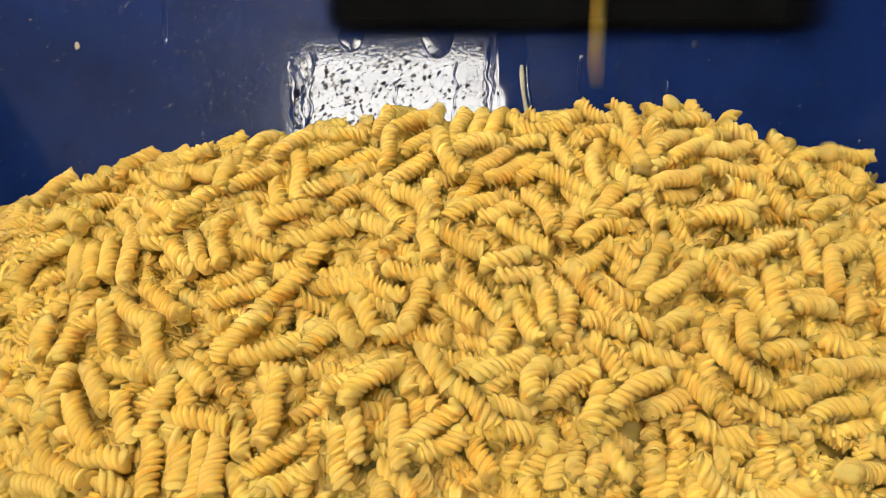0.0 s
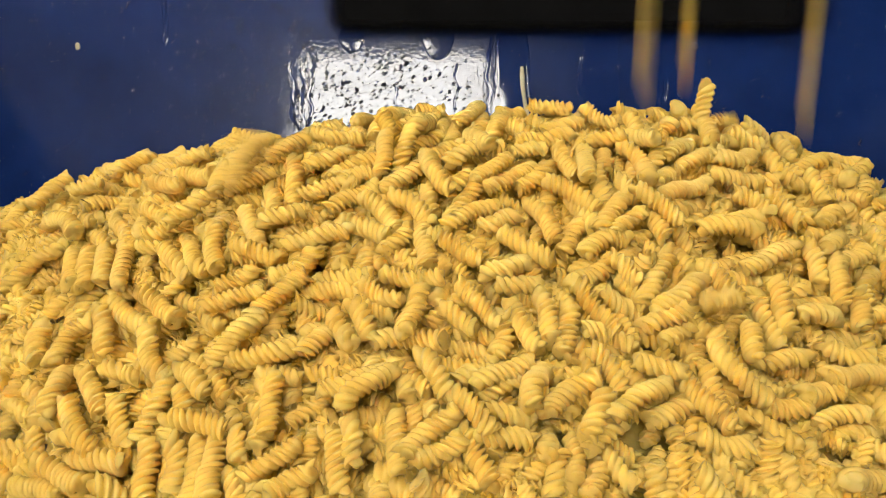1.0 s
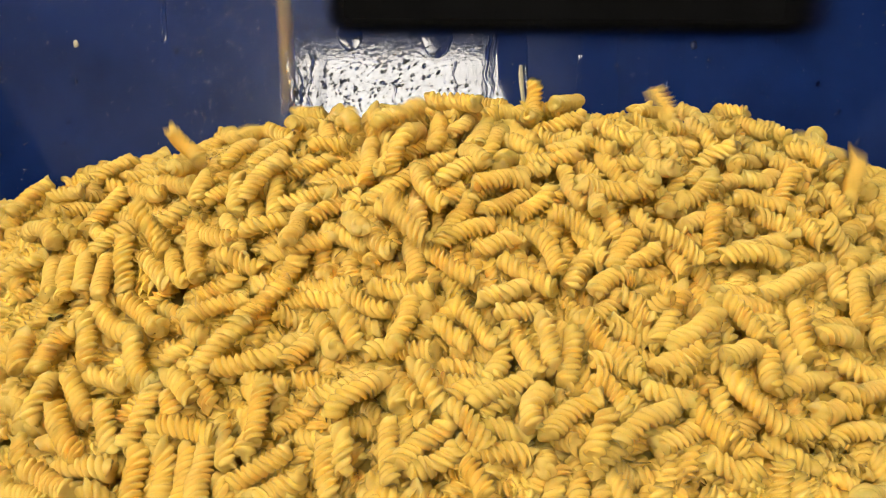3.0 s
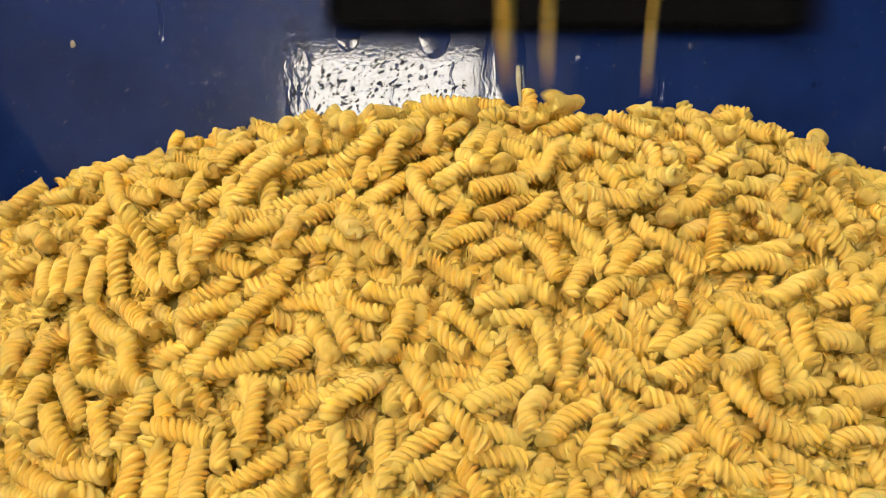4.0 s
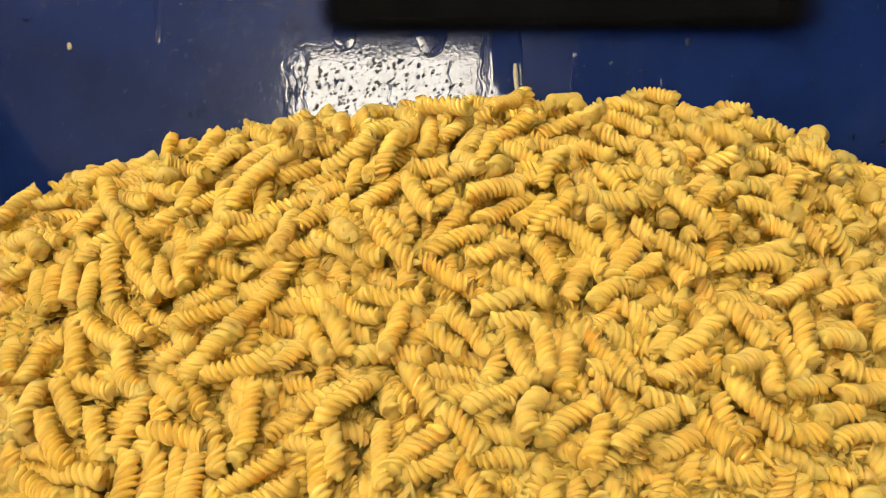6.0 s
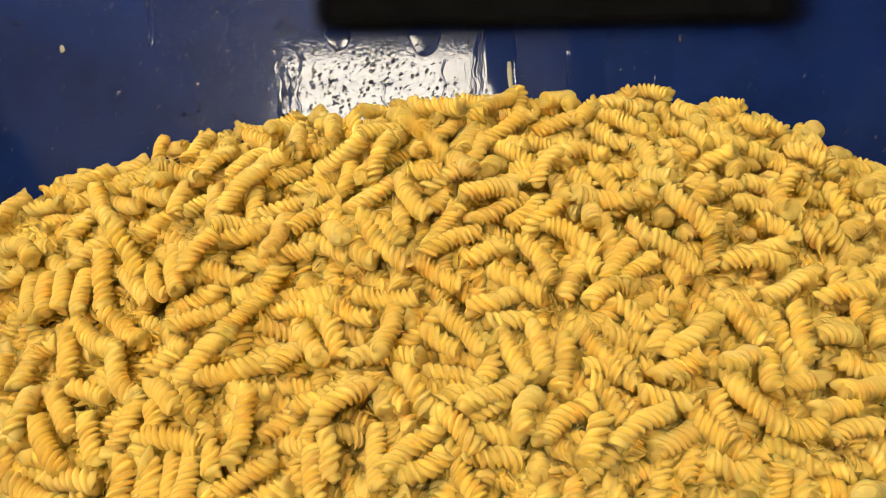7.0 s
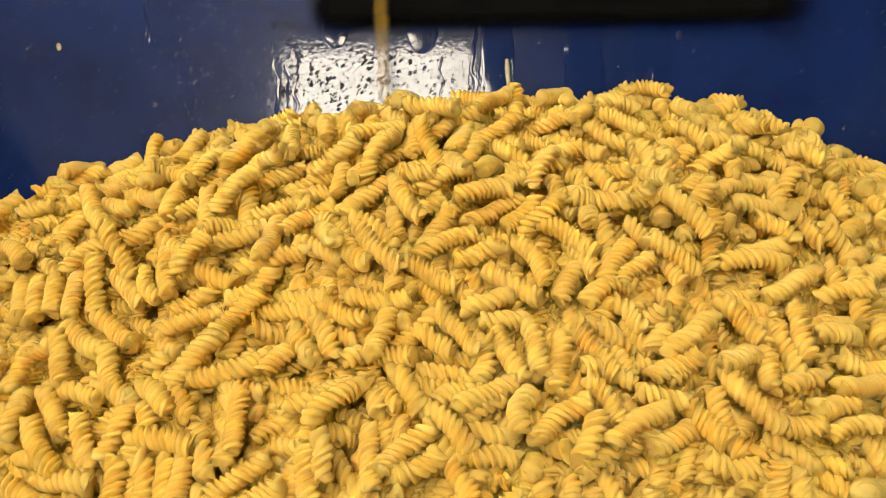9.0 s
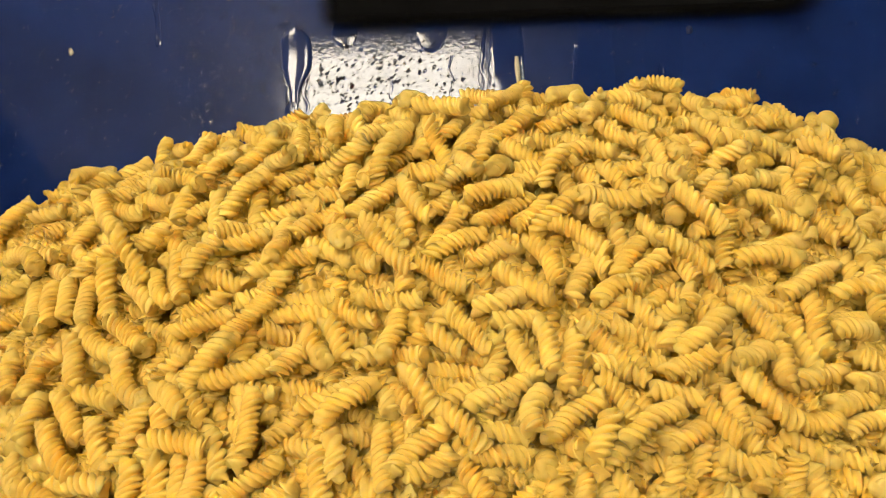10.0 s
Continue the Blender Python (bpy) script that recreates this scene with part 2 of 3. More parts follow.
def conveyor():
    c = new("conveyor", None)
    tagged(c, "steel belt conveyor with a black rubber skirt at its head", "conveyor")
    part("belt", box(-0.30, 0.54, LIP_Y + 0.03, 4.2, LIP_Z - 0.055, LIP_Z - 0.009, 0.02, None, 3), BELT, c, "grey conveyor belt")
    for x in (-0.33, 0.545):
        part("side_rail", box(x, x + 0.025, LIP_Y + 0.05, 4.2, LIP_Z - 0.07, LIP_Z + 0.06, 0.003), STEEL, c)
    part("head_roller", rod((-0.3, LIP_Y + 0.05, LIP_Z - 0.032), (0.54, LIP_Y + 0.05, LIP_Z - 0.032), 0.018), STEEL, c, "", True)
    part("skirt", box(-0.135, 0.432, 0.893, 0.899, 1.350, 2.38, 0.0025), SOFT_EDGED, c, "black skirt with an added soft, faded lower edge")
    part("skirt_clamp", box(-0.14, 0.437, 0.885, 0.907, 2.37, 2.395, 0.003), STEEL, c)
    for x in (-0.31, 0.55):
        for y in (1.5, 3.9):
            part("leg", box(x - 0.02, x + 0.02, y - 0.02, y + 0.02, 0, LIP_Z - 0.06, 0.003), STEEL, c)


conveyor()

# ---- pasta ----
R, STEP = 0.0067, 0.0095
T_SHELL = 0.040
TOP = (0.08, 0.716)


def ease_in(v):
    v = np.clip(v, 0, 1)
    return v * v * (3 - 2 * v)


def heap(x, y):
    """Height of the heap's surface: a ridge that falls off to both shoulders, fuller on its right."""
    dy = y - TOP[1]
    slope = 1.304 - np.where(x < TOP[0], 0.33, 0.51) * (x - TOP[0]) ** 2 - 0.71 * (np.sqrt(dy * dy + 0.01) - 0.1)
    crest = 0.006 * np.exp(-((x - 0.21) / 0.1) ** 2) - 0.005 * np.exp(-((x - 0.07) / 0.06) ** 2) - 0.004 * ease_in((-0.2 - x) / 0.1) - 0.005 * ease_in((x - 0.33) / 0.08)
    return slope + crest * ease_in((y - 0.58) / 0.12)


def creep(x, y):
    """How far the heap's skin slides down and outwards while the pasta pours in, in metres."""
    dx = np.clip(0.09 * (x - 0.06), -0.012, 0.014) * np.clip(1 + (y - 0.48) * 6, 0.6, 1.5)
    dy = -0.006 - 0.06 * np.clip(y - 0.46, 0, 0.15) - 0.030 * np.exp(-((x - 0.14) / 0.13) ** 2) * np.clip(1 + (y - 0.465) * 10, 0.5, 1.3)
    return dx, dy * np.clip((0.82 - y) / 0.1, 0, 1)


def late_creep(x, y):
    """The slow slide to the left shoulder that goes on afterwards."""
    dx = np.clip(0.038 * (x - 0.21), -0.0095, 0.001)
    dy = -0.003 - 0.06 * np.clip(y - 0.46, 0, 0.1)
    return dx, dy * np.clip((0.82 - y) / 0.1, 0, 1)


STEPS = ((0, 0), (0.5, 0.1), (1, 0.19), (1.5, 0.33), (2, 0.5), (2.5, 0.69), (3.2, 0.86), (4, 0.95), (5, 1.0), (6, 1.0), (7, 1.0), (8, 1.0), (9, 1.0), (10, 1.0))
LATE = ((0, 0), (5, 0), (6, 0.25), (7, 0.48), (8, 0.62), (9, 0.85), (10, 1.0))
PACKED = 5.0   # the time at which the pieces are packed


def share(rows, t):
    return float(np.interp(t, [a for a, _ in rows], [b for _, b in rows]))


# where round one fin the surface is cut: 0 in the groove, 0.5 on the crest
CUTS = {5: (0.0, 0.14, 0.36, 0.64, 0.86), 6: (0.0, 0.12, 0.3, 0.5, 0.7, 0.88), 8: (0.0, 0.09, 0.2, 0.34, 0.5, 0.66, 0.8, 0.91)}


def spiral(length, turns, bend, per_fin, rings, seed, flare):
    """A cooked three-finned pasta spiral along x, as vertices and faces."""
    rng = random.Random(seed)
    ph = rng.uniform(0, 6.28)
    fin = rng.uniform(0.0066, 0.0076)
    deep = rng.uniform(0.0032, 0.0048)
    blunt = rng.uniform(0.65, 1.25)   # swollen round fins, or thin ones with wide grooves
    shut = rng.choice((0.35, 1.1, 1.1))   # grooves at the ends: closed, or open with the fins standing out
    skew, wave = rng.uniform(-0.12, 0.12), rng.uniform(2.0, 5.0)
    lip = [rng.uniform(0.0, 0.0042) for _ in range(6)]
    tall = [rng.uniform(0.93, 1.06) for _ in range(3)]
    ring = 3 * per_fin
    verts, faces = [], []
    for i in range(rings + 1):
        s = i / rings
        along = (s - 0.5) * length
        tip = min(s, 1 - s) * length
        grow = 0.78 + 0.22 * math.sqrt(min(1, tip / 0.0035)) if shut < 1 else 0.94 + 0.06 * min(1, tip / 0.003)
        grow += (flare if s > 0.85 else 0) * (s - 0.85) * 8
        turn = ph + 2 * math.pi * turns * s + 0.35 * math.sin(5 * s + ph) + 0.2 * math.sin(13 * s + 2 * ph)
        cx, cy = along, bend * (0.25 - (s - 0.5) ** 2) * length
        slope = -2 * bend * (s - 0.5)
        sway = 0.0009 * math.sin(9 * s + 2 * ph) + skew * (0.25 - (s - 0.5) ** 2) * length
        # swollen stretches close their grooves
        swell = 0.5 + 0.5 * math.sin(wave * 2 * s + 3 * ph)
        core = fin - deep * (0.62 + 0.38 * swell) * (shut + (1 - shut) * min(1, tip / 0.005))
        for k in range(ring):
            which, cut = k // per_fin, CUTS[per_fin][k % per_fin]
            a = 2 * math.pi * (which + cut) / 3
            w = math.sin(math.pi * cut) ** blunt
            lobe = tall[which] * (1 + 0.09 * math.sin(17 * s + which * 2.1 + ph))
            r = (core + (fin - core) * w * lobe) * grow
            # thin fins lean over to one side
            lean = 0.08 * w * blunt
            yy, zz = r * math.cos(a + turn + lean), r * math.sin(a + turn + lean)
            # the ends are torn askew, and some fins run out in a lip
            far = max(0, 1 - tip / 0.005) * (1 if s > 0.5 else -1)
            out = ((0.0015 if shut < 1 else 0.003) * math.sin(a + ph) * w + lip[which + (3 if s > 0.5 else 0)] * w * w) * far
            verts.append((cx + out - slope * yy, cy + yy, zz + sway))
    for i in range(rings):
        for k in range(ring):
            j = (k + 1) % ring
            faces.append((i * ring + k, i * ring + j, (i + 1) * ring + j, (i + 1) * ring + k))
    for i, out in ((0, 1), (rings, -1)):
        c = [verts[i * ring + k] for k in range(ring)]
        mid = [sum(v[q] for v in c) / ring for q in range(3)]
        n0 = len(verts)
        for v in c:
            verts.append((v[0] * 0.4 + mid[0] * 0.6 + out * 0.0001, v[1] * 0.5 + mid[1] * 0.5, v[2] * 0.5 + mid[2] * 0.5))
        verts.append((mid[0] + out * 0.0002, mid[1], mid[2]))
        for k in range(ring):
            j = (k + 1) % ring
            for f in ((i * ring + j, i * ring + k, n0 + k, n0 + j), (n0 + j, n0 + k, n0 + ring)):
                faces.append(f if i == 0 else f[::-1])
    return np.array(verts), faces


KINDS = []
kind_rng = random.Random(4)
for k in range(27):
    length = kind_rng.uniform(0.026, 0.047)
    KINDS.append((length, length / 0.0140 * kind_rng.uniform(0.88, 1.1), (0, 0.15, 0.35, 0.7, -0.2, 0.05, 0.5, 0.25, 0.1)[k % 9], k, kind_rng.uniform(-0.12, 0.2)))
FINE = []
COARSE = []
NEAR = []
BURIED = []
for length, turns, bend, seed, flare in KINDS:
    v, f = spiral(length, turns, bend, 8, 40, seed, flare)
    me = bpy.data.meshes.new("pasta_spiral")
    me.from_pydata(v.tolist(), [], f)
    me.polygons.foreach_set("use_smooth", [True] * len(me.polygons))
    me.materials.append(PASTA)
    FINE.append(me)
    COARSE.append(spiral(length, turns, bend, 5, 28, seed, flare))
    BURIED.append(spiral(length, turns, bend, 5, 15, seed, flare))
    NEAR.append(spiral(length, turns, bend, 6, 34, seed, flare))


def balls(c, a):
    return c[:, None, :] + a[:, None, :] * (np.array((-1.5, -0.5, 0.5, 1.5)) * STEP)[None, :, None]


def settle(c, a, still, floor_at, rounds, pull, held=0):
    """Push overlapping pieces apart and let them sink until they rest on each other. still: balls that do not move."""
    from mathutils import kdtree
    n = len(c)
    c0, a0 = c[:held].copy(), a[:held].copy()
    near = 2 * R * 0.95
    for step in range(rounds):
        p = balls(c, a).reshape(-1, 3)
        if step % 3 == 0:
            every = np.vstack((p, still)) if len(still) else p
            tree = kdtree.KDTree(len(every))
            for i, q in enumerate(every):
                tree.insert(q, i)
            tree.balance()
            ii, jj = [], []
            for i, q in enumerate(p):
                for _, j, _ in tree.find_range(q, near * 1.35):
                    if j // 4 != i // 4 and (j > i):
                        ii.append(i)
                        jj.append(j)
            ii, jj = np.array(ii, int), np.array(jj, int)
        p[:, 2] -= pull * (1 - 0.8 * step / rounds)
        every = np.vstack((p, still)) if len(still) else p
        d = every[ii] - every[jj]
        dist = np.linalg.norm(d, axis=1) + 1e-9
        over = np.clip(near - dist, 0, None)
        push = d / dist[:, None] * (over * 0.5)[:, None]
        fixed = jj >= len(p)
        move = np.zeros_like(every)
        np.add.at(move, ii, push * np.where(fixed, 1.6, 0.8)[:, None])
        np.add.at(move, jj[~fixed], -push[~fixed] * 0.8)
        p = p + np.clip(move[: len(p)], -0.004, 0.004)
        low = floor_at(p[:, 0], p[:, 1])
        p[:, 2] = np.maximum(p[:, 2], low)
        p = p.reshape(n, 4, 3)
        c = p.mean(axis=1)
        a = (p * np.array((-1.5, -0.5, 0.5, 1.5))[None, :, None]).sum(axis=1)
        a /= np.linalg.norm(a, axis=1)[:, None]
        if held:
            c[:held], a[:held] = c0, a0
    return c, a


# pieces that lie open on the slope: x, y and heading in degrees
LEFT_SLOPE = ((-0.295, 0.561, -71), (-0.281, 0.556, -79), (-0.268, 0.555, -79), (-0.251, 0.551, -83), (-0.213, 0.554, -46), (-0.195, 0.551, -59), (-0.182, 0.551, -76), (-0.149, 0.544, -21), (-0.121, 0.535, 20), (-0.160, 0.527, 17), (-0.157, 0.512, 11), (-0.148, 0.485, 45), (-0.123, 0.506, 34), (-0.212, 0.516, -40), (-0.228, 0.508, -35), (-0.245, 0.500, -71), (-0.268, 0.501, 52), (-0.293, 0.506, 97), (-0.225, 0.478, -25), (-0.198, 0.478, -53), (-0.169, 0.456, -49), (-0.158, 0.462, -50), (-0.180, 0.447, 82), (-0.194, 0.450, 64), (-0.159, 0.432, -17), (-0.264, 0.468, 82), (-0.240, 0.468, -54), (-0.214, 0.449, -62), (-0.220, 0.426, -19), (-0.187, 0.419, 97), (-0.129, 0.478, 9), (-0.115, 0.438, 88))
MID_SLOPE = ((-0.123, 0.433, 95), (-0.110, 0.415, 21), (-0.063, 0.450, 23), (-0.053, 0.439, 29), (-0.031, 0.416, 93), (-0.068, 0.410, 100), (-0.060, 0.416, 100), (-0.005, 0.407, 22), (-0.031, 0.449, -68), (-0.010, 0.442, -59), (0.012, 0.427, -44), (0.037, 0.438, 21), (0.040, 0.423, -5), (0.037, 0.413, 2), (0.018, 0.405, -62), (0.060, 0.428, -111), (0.082, 0.424, 29), (0.035, 0.461, -100), (0.054, 0.465, -69), (0.070, 0.465, -84), (0.083, 0.461, -106), (0.006, 0.476, -40), (0.022, 0.478, -48), (0.041, 0.500, 14), (0.051, 0.491, 9), (0.059, 0.513, -37), (-0.052, 0.504, -29), (-0.029, 0.507, -17), (-0.063, 0.485, -63), (-0.025, 0.485, 73), (-0.028, 0.468, -4), (0.013, 0.455, -11))
RIGHT_SLOPE = ((0.122, 0.506, 24), (0.138, 0.481, -48), (0.113, 0.456, -14), (0.106, 0.436, -56), (0.124, 0.419, 29), (0.160, 0.457, 37), (0.165, 0.429, -57), (0.198, 0.440, -49), (0.235, 0.459, 16), (0.227, 0.435, 3), (0.261, 0.434, 9), (0.177, 0.411, -6), (0.206, 0.491, -55), (0.233, 0.480, -82), (0.274, 0.502, 14), (0.269, 0.488, 15), (0.250, 0.524, 29), (0.237, 0.553, 16), (0.227, 0.538, 4), (0.286, 0.531, -88), (0.016, 0.553, 21), (0.036, 0.583, 40), (0.052, 0.574, 30), (0.071, 0.573, 36), (0.074, 0.530, -70), (0.161, 0.583, -68), (0.168, 0.538, -80), (-0.021, 0.534, -82), (-0.043, 0.537, 42), (0.024, 0.642, 73), (0.040, 0.636, 68), (0.104, 0.622, 22))
CREST_LEFT = ((-0.132, 0.604, 94), (-0.159, 0.570, -65), (-0.168, 0.612, 22), (-0.110, 0.627, 23), (-0.104, 0.600, 11), (-0.213, 0.586, 28), (-0.106, 0.553, 5), (-0.309, 0.608, -26), (-0.245, 0.574, -18), (-0.319, 0.578, 16), (-0.320, 0.602, -39), (-0.290, 0.689, 38), (-0.219, 0.632, -36), (-0.321, 0.657, -6), (-0.172, 0.658, 54), (-0.145, 0.650, 39), (-0.242, 0.631, -33), (-0.363, 0.676, 56))
CREST_MID = ((-0.060, 0.616, -94), (-0.068, 0.675, 80), (-0.081, 0.620, 16), (-0.041, 0.595, 39), (-0.018, 0.575, -84), (-0.071, 0.550, -38), (-0.061, 0.563, -51), (-0.083, 0.581, 29), (-0.027, 0.629, 29), (0.005, 0.648, 72), (0.021, 0.597, 15), (0.010, 0.563, 53), (0.069, 0.596, 7), (0.067, 0.626, -47), (0.101, 0.580, -75), (0.113, 0.603, -50), (0.099, 0.543, -33), (0.097, 0.521, 57), (0.004, 0.526, -31), (-0.036, 0.668, 21), (0.088, 0.648, -32))
CREST_RIGHT = ((0.174, 0.623, -81), (0.200, 0.622, 61), (0.207, 0.604, 41), (0.195, 0.580, 35), (0.219, 0.593, 32), (0.200, 0.564, 26), (0.253, 0.565, -35), (0.279, 0.574, -51), (0.294, 0.629, -64), (0.252, 0.614, 27), (0.249, 0.591, 3), (0.242, 0.628, 19), (0.318, 0.608, -84), (0.318, 0.584, 45), (0.307, 0.551, 44), (0.120, 0.585, -56), (0.126, 0.549, -84), (0.112, 0.559, -74), (0.130, 0.525, 50), (0.143, 0.519, 30), (0.107, 0.535, -64), (0.147, 0.654, -29), (0.234, 0.653, 5), (0.370, 0.673, 3), (0.318, 0.546, 30))
FOOT = ((-0.237, 0.443, -49), (-0.240, 0.418, -31), (-0.255, 0.415, -27), (-0.171, 0.414, -82), (-0.156, 0.411, -89), (-0.142, 0.409, -90), (-0.133, 0.426, -69), (-0.010, 0.413, 31), (0.110, 0.494, 37), (0.148, 0.422, 28), (0.243, 0.484, -94), (0.304, 0.505, -105), (0.297, 0.517, -107), (0.280, 0.469, -12), (0.276, 0.453, 19), (0.252, 0.441, 16), (0.166, 0.473, 30), (0.154, 0.484, 55), (0.107, 0.470, -52), (0.180, 0.428, -81), (0.101, 0.409, 36))
SHORT = ((-0.134, 0.567, 1), (-0.235, 0.585, 1), (-0.230, 0.664, 3), (-0.192, 0.610, 83), (-0.097, 0.653, 5), (-0.080, 0.603, 17), (-0.007, 0.618, 17), (0.001, 0.585, 19), (0.037, 0.538, 8), (0.150, 0.550, -58), (0.269, 0.642, -20), (-0.129, 0.400, -61), (-0.096, 0.399, 24), (-0.092, 0.481, 45), (-0.076, 0.479, -62), (0.019, 0.441, 19), (0.035, 0.435, 24), (0.094, 0.412, 57), (0.141, 0.435, -12), (0.197, 0.459, -58), (0.214, 0.459, -101), (0.183, 0.472, -89), (0.131, 0.486, -39))
OPEN = LEFT_SLOPE + MID_SLOPE + RIGHT_SLOPE + CREST_LEFT + CREST_MID + CREST_RIGHT + FOOT + SHORT
PLAN = np.array([(x + k * math.cos(math.radians(h)), y + k * math.sin(math.radians(h))) for x, y, h in OPEN for k in (-0.014, 0, 0.014)])


def stacked(c, a):
    """Lift and lower pieces that cross until they lie on one another; their places in the plan stay."""
    home = c[:, 2].copy()
    for step in range(30):
        p = balls(c, a)
        gap = p[:, None, :, None, :] - p[None, :, None, :, :]
        over = np.clip(2 * R * 0.9 - np.linalg.norm(gap, axis=-1), 0, None).max(axis=(2, 3))
        np.fill_diagonal(over, 0)
        above = np.sign(c[:, None, 2] - c[None, :, 2] + 1e-5 * np.subtract.outer(np.arange(len(c)), np.arange(len(c))))
        c[:, 2] = np.clip(c[:, 2] + 0.2 * (over * above).max(axis=1) + 0.2 * (over * above).min(axis=1), home - 0.006, home + 0.005)
    return c


def shell():
    """The loose skin of the heap: centres and axes."""
    rng = np.random.RandomState(7)
    c, a = [], []
    for x, y, heading in OPEN:
        ax = np.array((np.cos(np.radians(heading)), np.sin(np.radians(heading)), 0))
        gx = -(0.72 if x < TOP[0] else 1.14) * (x - TOP[0])
        gy = -0.71 * (y - TOP[1]) / np.sqrt((y - TOP[1]) ** 2 + 0.01)
        ax[2] = gx * ax[0] + gy * ax[1] + rng.normal(0, 0.12)
        c.append((x, y, float(heap(x, y)) - 0.006))
        a.append(ax / np.linalg.norm(ax))
    c = [tuple(q) for q in stacked(np.array(c), np.array(a))]
    while len(c) < 1960:
        y = rng.uniform(0.29, 0.85)
        x = rng.uniform(-0.62, 0.62)
        if abs(x) > 0.6 * y + 0.08:
            continue
        under = np.min(np.hypot(PLAN[:, 0] - x, PLAN[:, 1] - y)) < 0.013
        z = heap(x, y) - T_SHELL + (rng.uniform(0.002, 0.02) if under else rng.uniform(0.003, 0.046))
        yaw, tip = rng.uniform(0, 2 * np.pi), rng.normal(0, 0.5)
        ax = np.array((np.cos(yaw), np.sin(yaw), 0))
        gx = -0.9 * (x - TOP[0])
        gy = -0.71 * (y - TOP[1]) / np.sqrt((y - TOP[1]) ** 2 + 0.01)
        ax[2] = gx * ax[0] + gy * ax[1] + tip
        c.append((x, y, z))
        a.append(ax / np.linalg.norm(ax))
    return settle(np.array(c), np.array(a), np.zeros((0, 3)), lambda x, y: heap(x, y) - T_SHELL + R, 60, 0.0012, len(OPEN))


def turn_of(axis, spin):
    """Rotation that lays a piece's x along the axis and spins it round itself."""
    return Vector(axis).to_track_quat("X", "Z").to_matrix().to_4x4() @ Matrix.Rotation(spin, 4, "X")


def crept(c, t, since=PACKED):
    """A place of the skin at the time since, moved on to time t."""
    k, q = share(STEPS, t) - share(STEPS, since), share(LATE, t) - share(LATE, since)
    (dx, dy), (ex, ey) = creep(c[0], c[1]), late_creep(c[0], c[1])
    x, y = c[0] + k * dx + q * ex, c[1] + k * dy + q * ey
    return Vector((x, y, c[2] + heap(x, y) - heap(c[0], c[1])))


CENTRES, AXES = shell()
spin_rng = random.Random(11)
SPIN = [spin_rng.uniform(0, 6.283) for _ in CENTRES]
KIND = [spin_rng.randrange(len(KINDS)) for _ in CENTRES]
STUBBY = sorted(range(len(KINDS)), key=lambda k: KINDS[k][0])[:7]
for i in range(len(OPEN) - len(SHORT), len(OPEN)):
    KIND[i] = STUBBY[i % len(STUBBY)]

pile = new("pasta_heap", None)
tagged(pile, "large heap of wet cooked yellow pasta spirals in the tub", "pasta heap")


def core():
    """The packed inside of the heap, under the loose skin."""
    bm = bmesh.new()
    nx, ny = 60, 44
    grid = {}
    for i in range(nx + 1):
        for j in range(ny + 1):
            x = -0.645 + 1.29 * i / nx
            y = 0.10 + 0.735 * j / ny
            z = float(heap(x, y)) - T_SHELL - 0.006 + 0.004 * noise.noise(Vector((x, y, 0)) * 60)
            grid[i, j] = bm.verts.new((x, y, z))
    for i in range(nx):
        for j in range(ny):
            bm.faces.new((grid[i, j], grid[i + 1, j], grid[i + 1, j + 1], grid[i, j + 1]))
    ring = [grid[i, 0] for i in range(nx)] + [grid[nx, j] for j in range(ny)] + [grid[i, ny] for i in range(nx, 0, -1)] + [grid[0, j] for j in range(ny, 0, -1)]
    low = [bm.verts.new((v.co.x, 0.1 + (v.co.y - 0.1) * 0.75, 0.652)) for v in ring]
    for k in range(len(ring)):
        q = (k + 1) % len(ring)
        bm.faces.new((ring[k], low[k], low[q], ring[q]))
    bm.faces.new(low)
    return part("heap_core", bm, PASTA, pile, "packed inside of the heap", True)


core()

# the open pieces are things of their own, the rest lies in sections that creep as one
SINGLE, SECTION = [], {}
for i, c in enumerate(CENTRES):
    if i < len(OPEN):
        SINGLE.append(i)
    else:
        SECTION.setdefault((int(math.floor(c[0] / 0.07)), int(math.floor(c[1] / 0.07))), []).append(i)

LABEL = "wet cooked yellow pasta spiral lying on the heap"
PIECES = []
for i in SINGLE:
    ob = new("pasta_spiral", FINE[KIND[i]])
    tagged(ob, LABEL, "pasta", group="pasta spirals of the heap")
    PIECES.append((ob, i))

SECTIONS = []
for cell, members in SECTION.items():
    mid = np.mean([CENTRES[i] for i in members], axis=0)
    verts, faces, n = [], [], 0
    for i in members:
        sunk = float(heap(CENTRES[i][0], CENTRES[i][1])) - CENTRES[i][2]
        v, f = (BURIED if sunk > 0.019 else NEAR if mid[1] < 0.6 else COARSE)[KIND[i]]
        m = np.array(turn_of(AXES[i], SPIN[i]).to_3x3())
        verts.append(v @ m.T + (CENTRES[i] - mid))
        faces.extend([tuple(q + n for q in face) for face in f])
        n += len(v)
    me = bpy.data.meshes.new("heap_section")
    me.from_pydata(np.vstack(verts).tolist(), [], faces)
    me.polygons.foreach_set("use_smooth", [True] * len(me.polygons))
    me.materials.append(PASTA)
    ob = new("heap_section", me)
    ob.parent = pile
    tagged(ob, "cooked pasta spirals packed in the heap", kind="stuff")
    SECTIONS.append((ob, mid))

# the rest of the heap: towards the tub's sides and front, and the packed pieces under the loose skin
rest_rng = np.random.RandomState(19)
SMALL = [spiral(length, turns, bend, 5, 9, seed, flare) for length, turns, bend, seed, flare in KINDS]


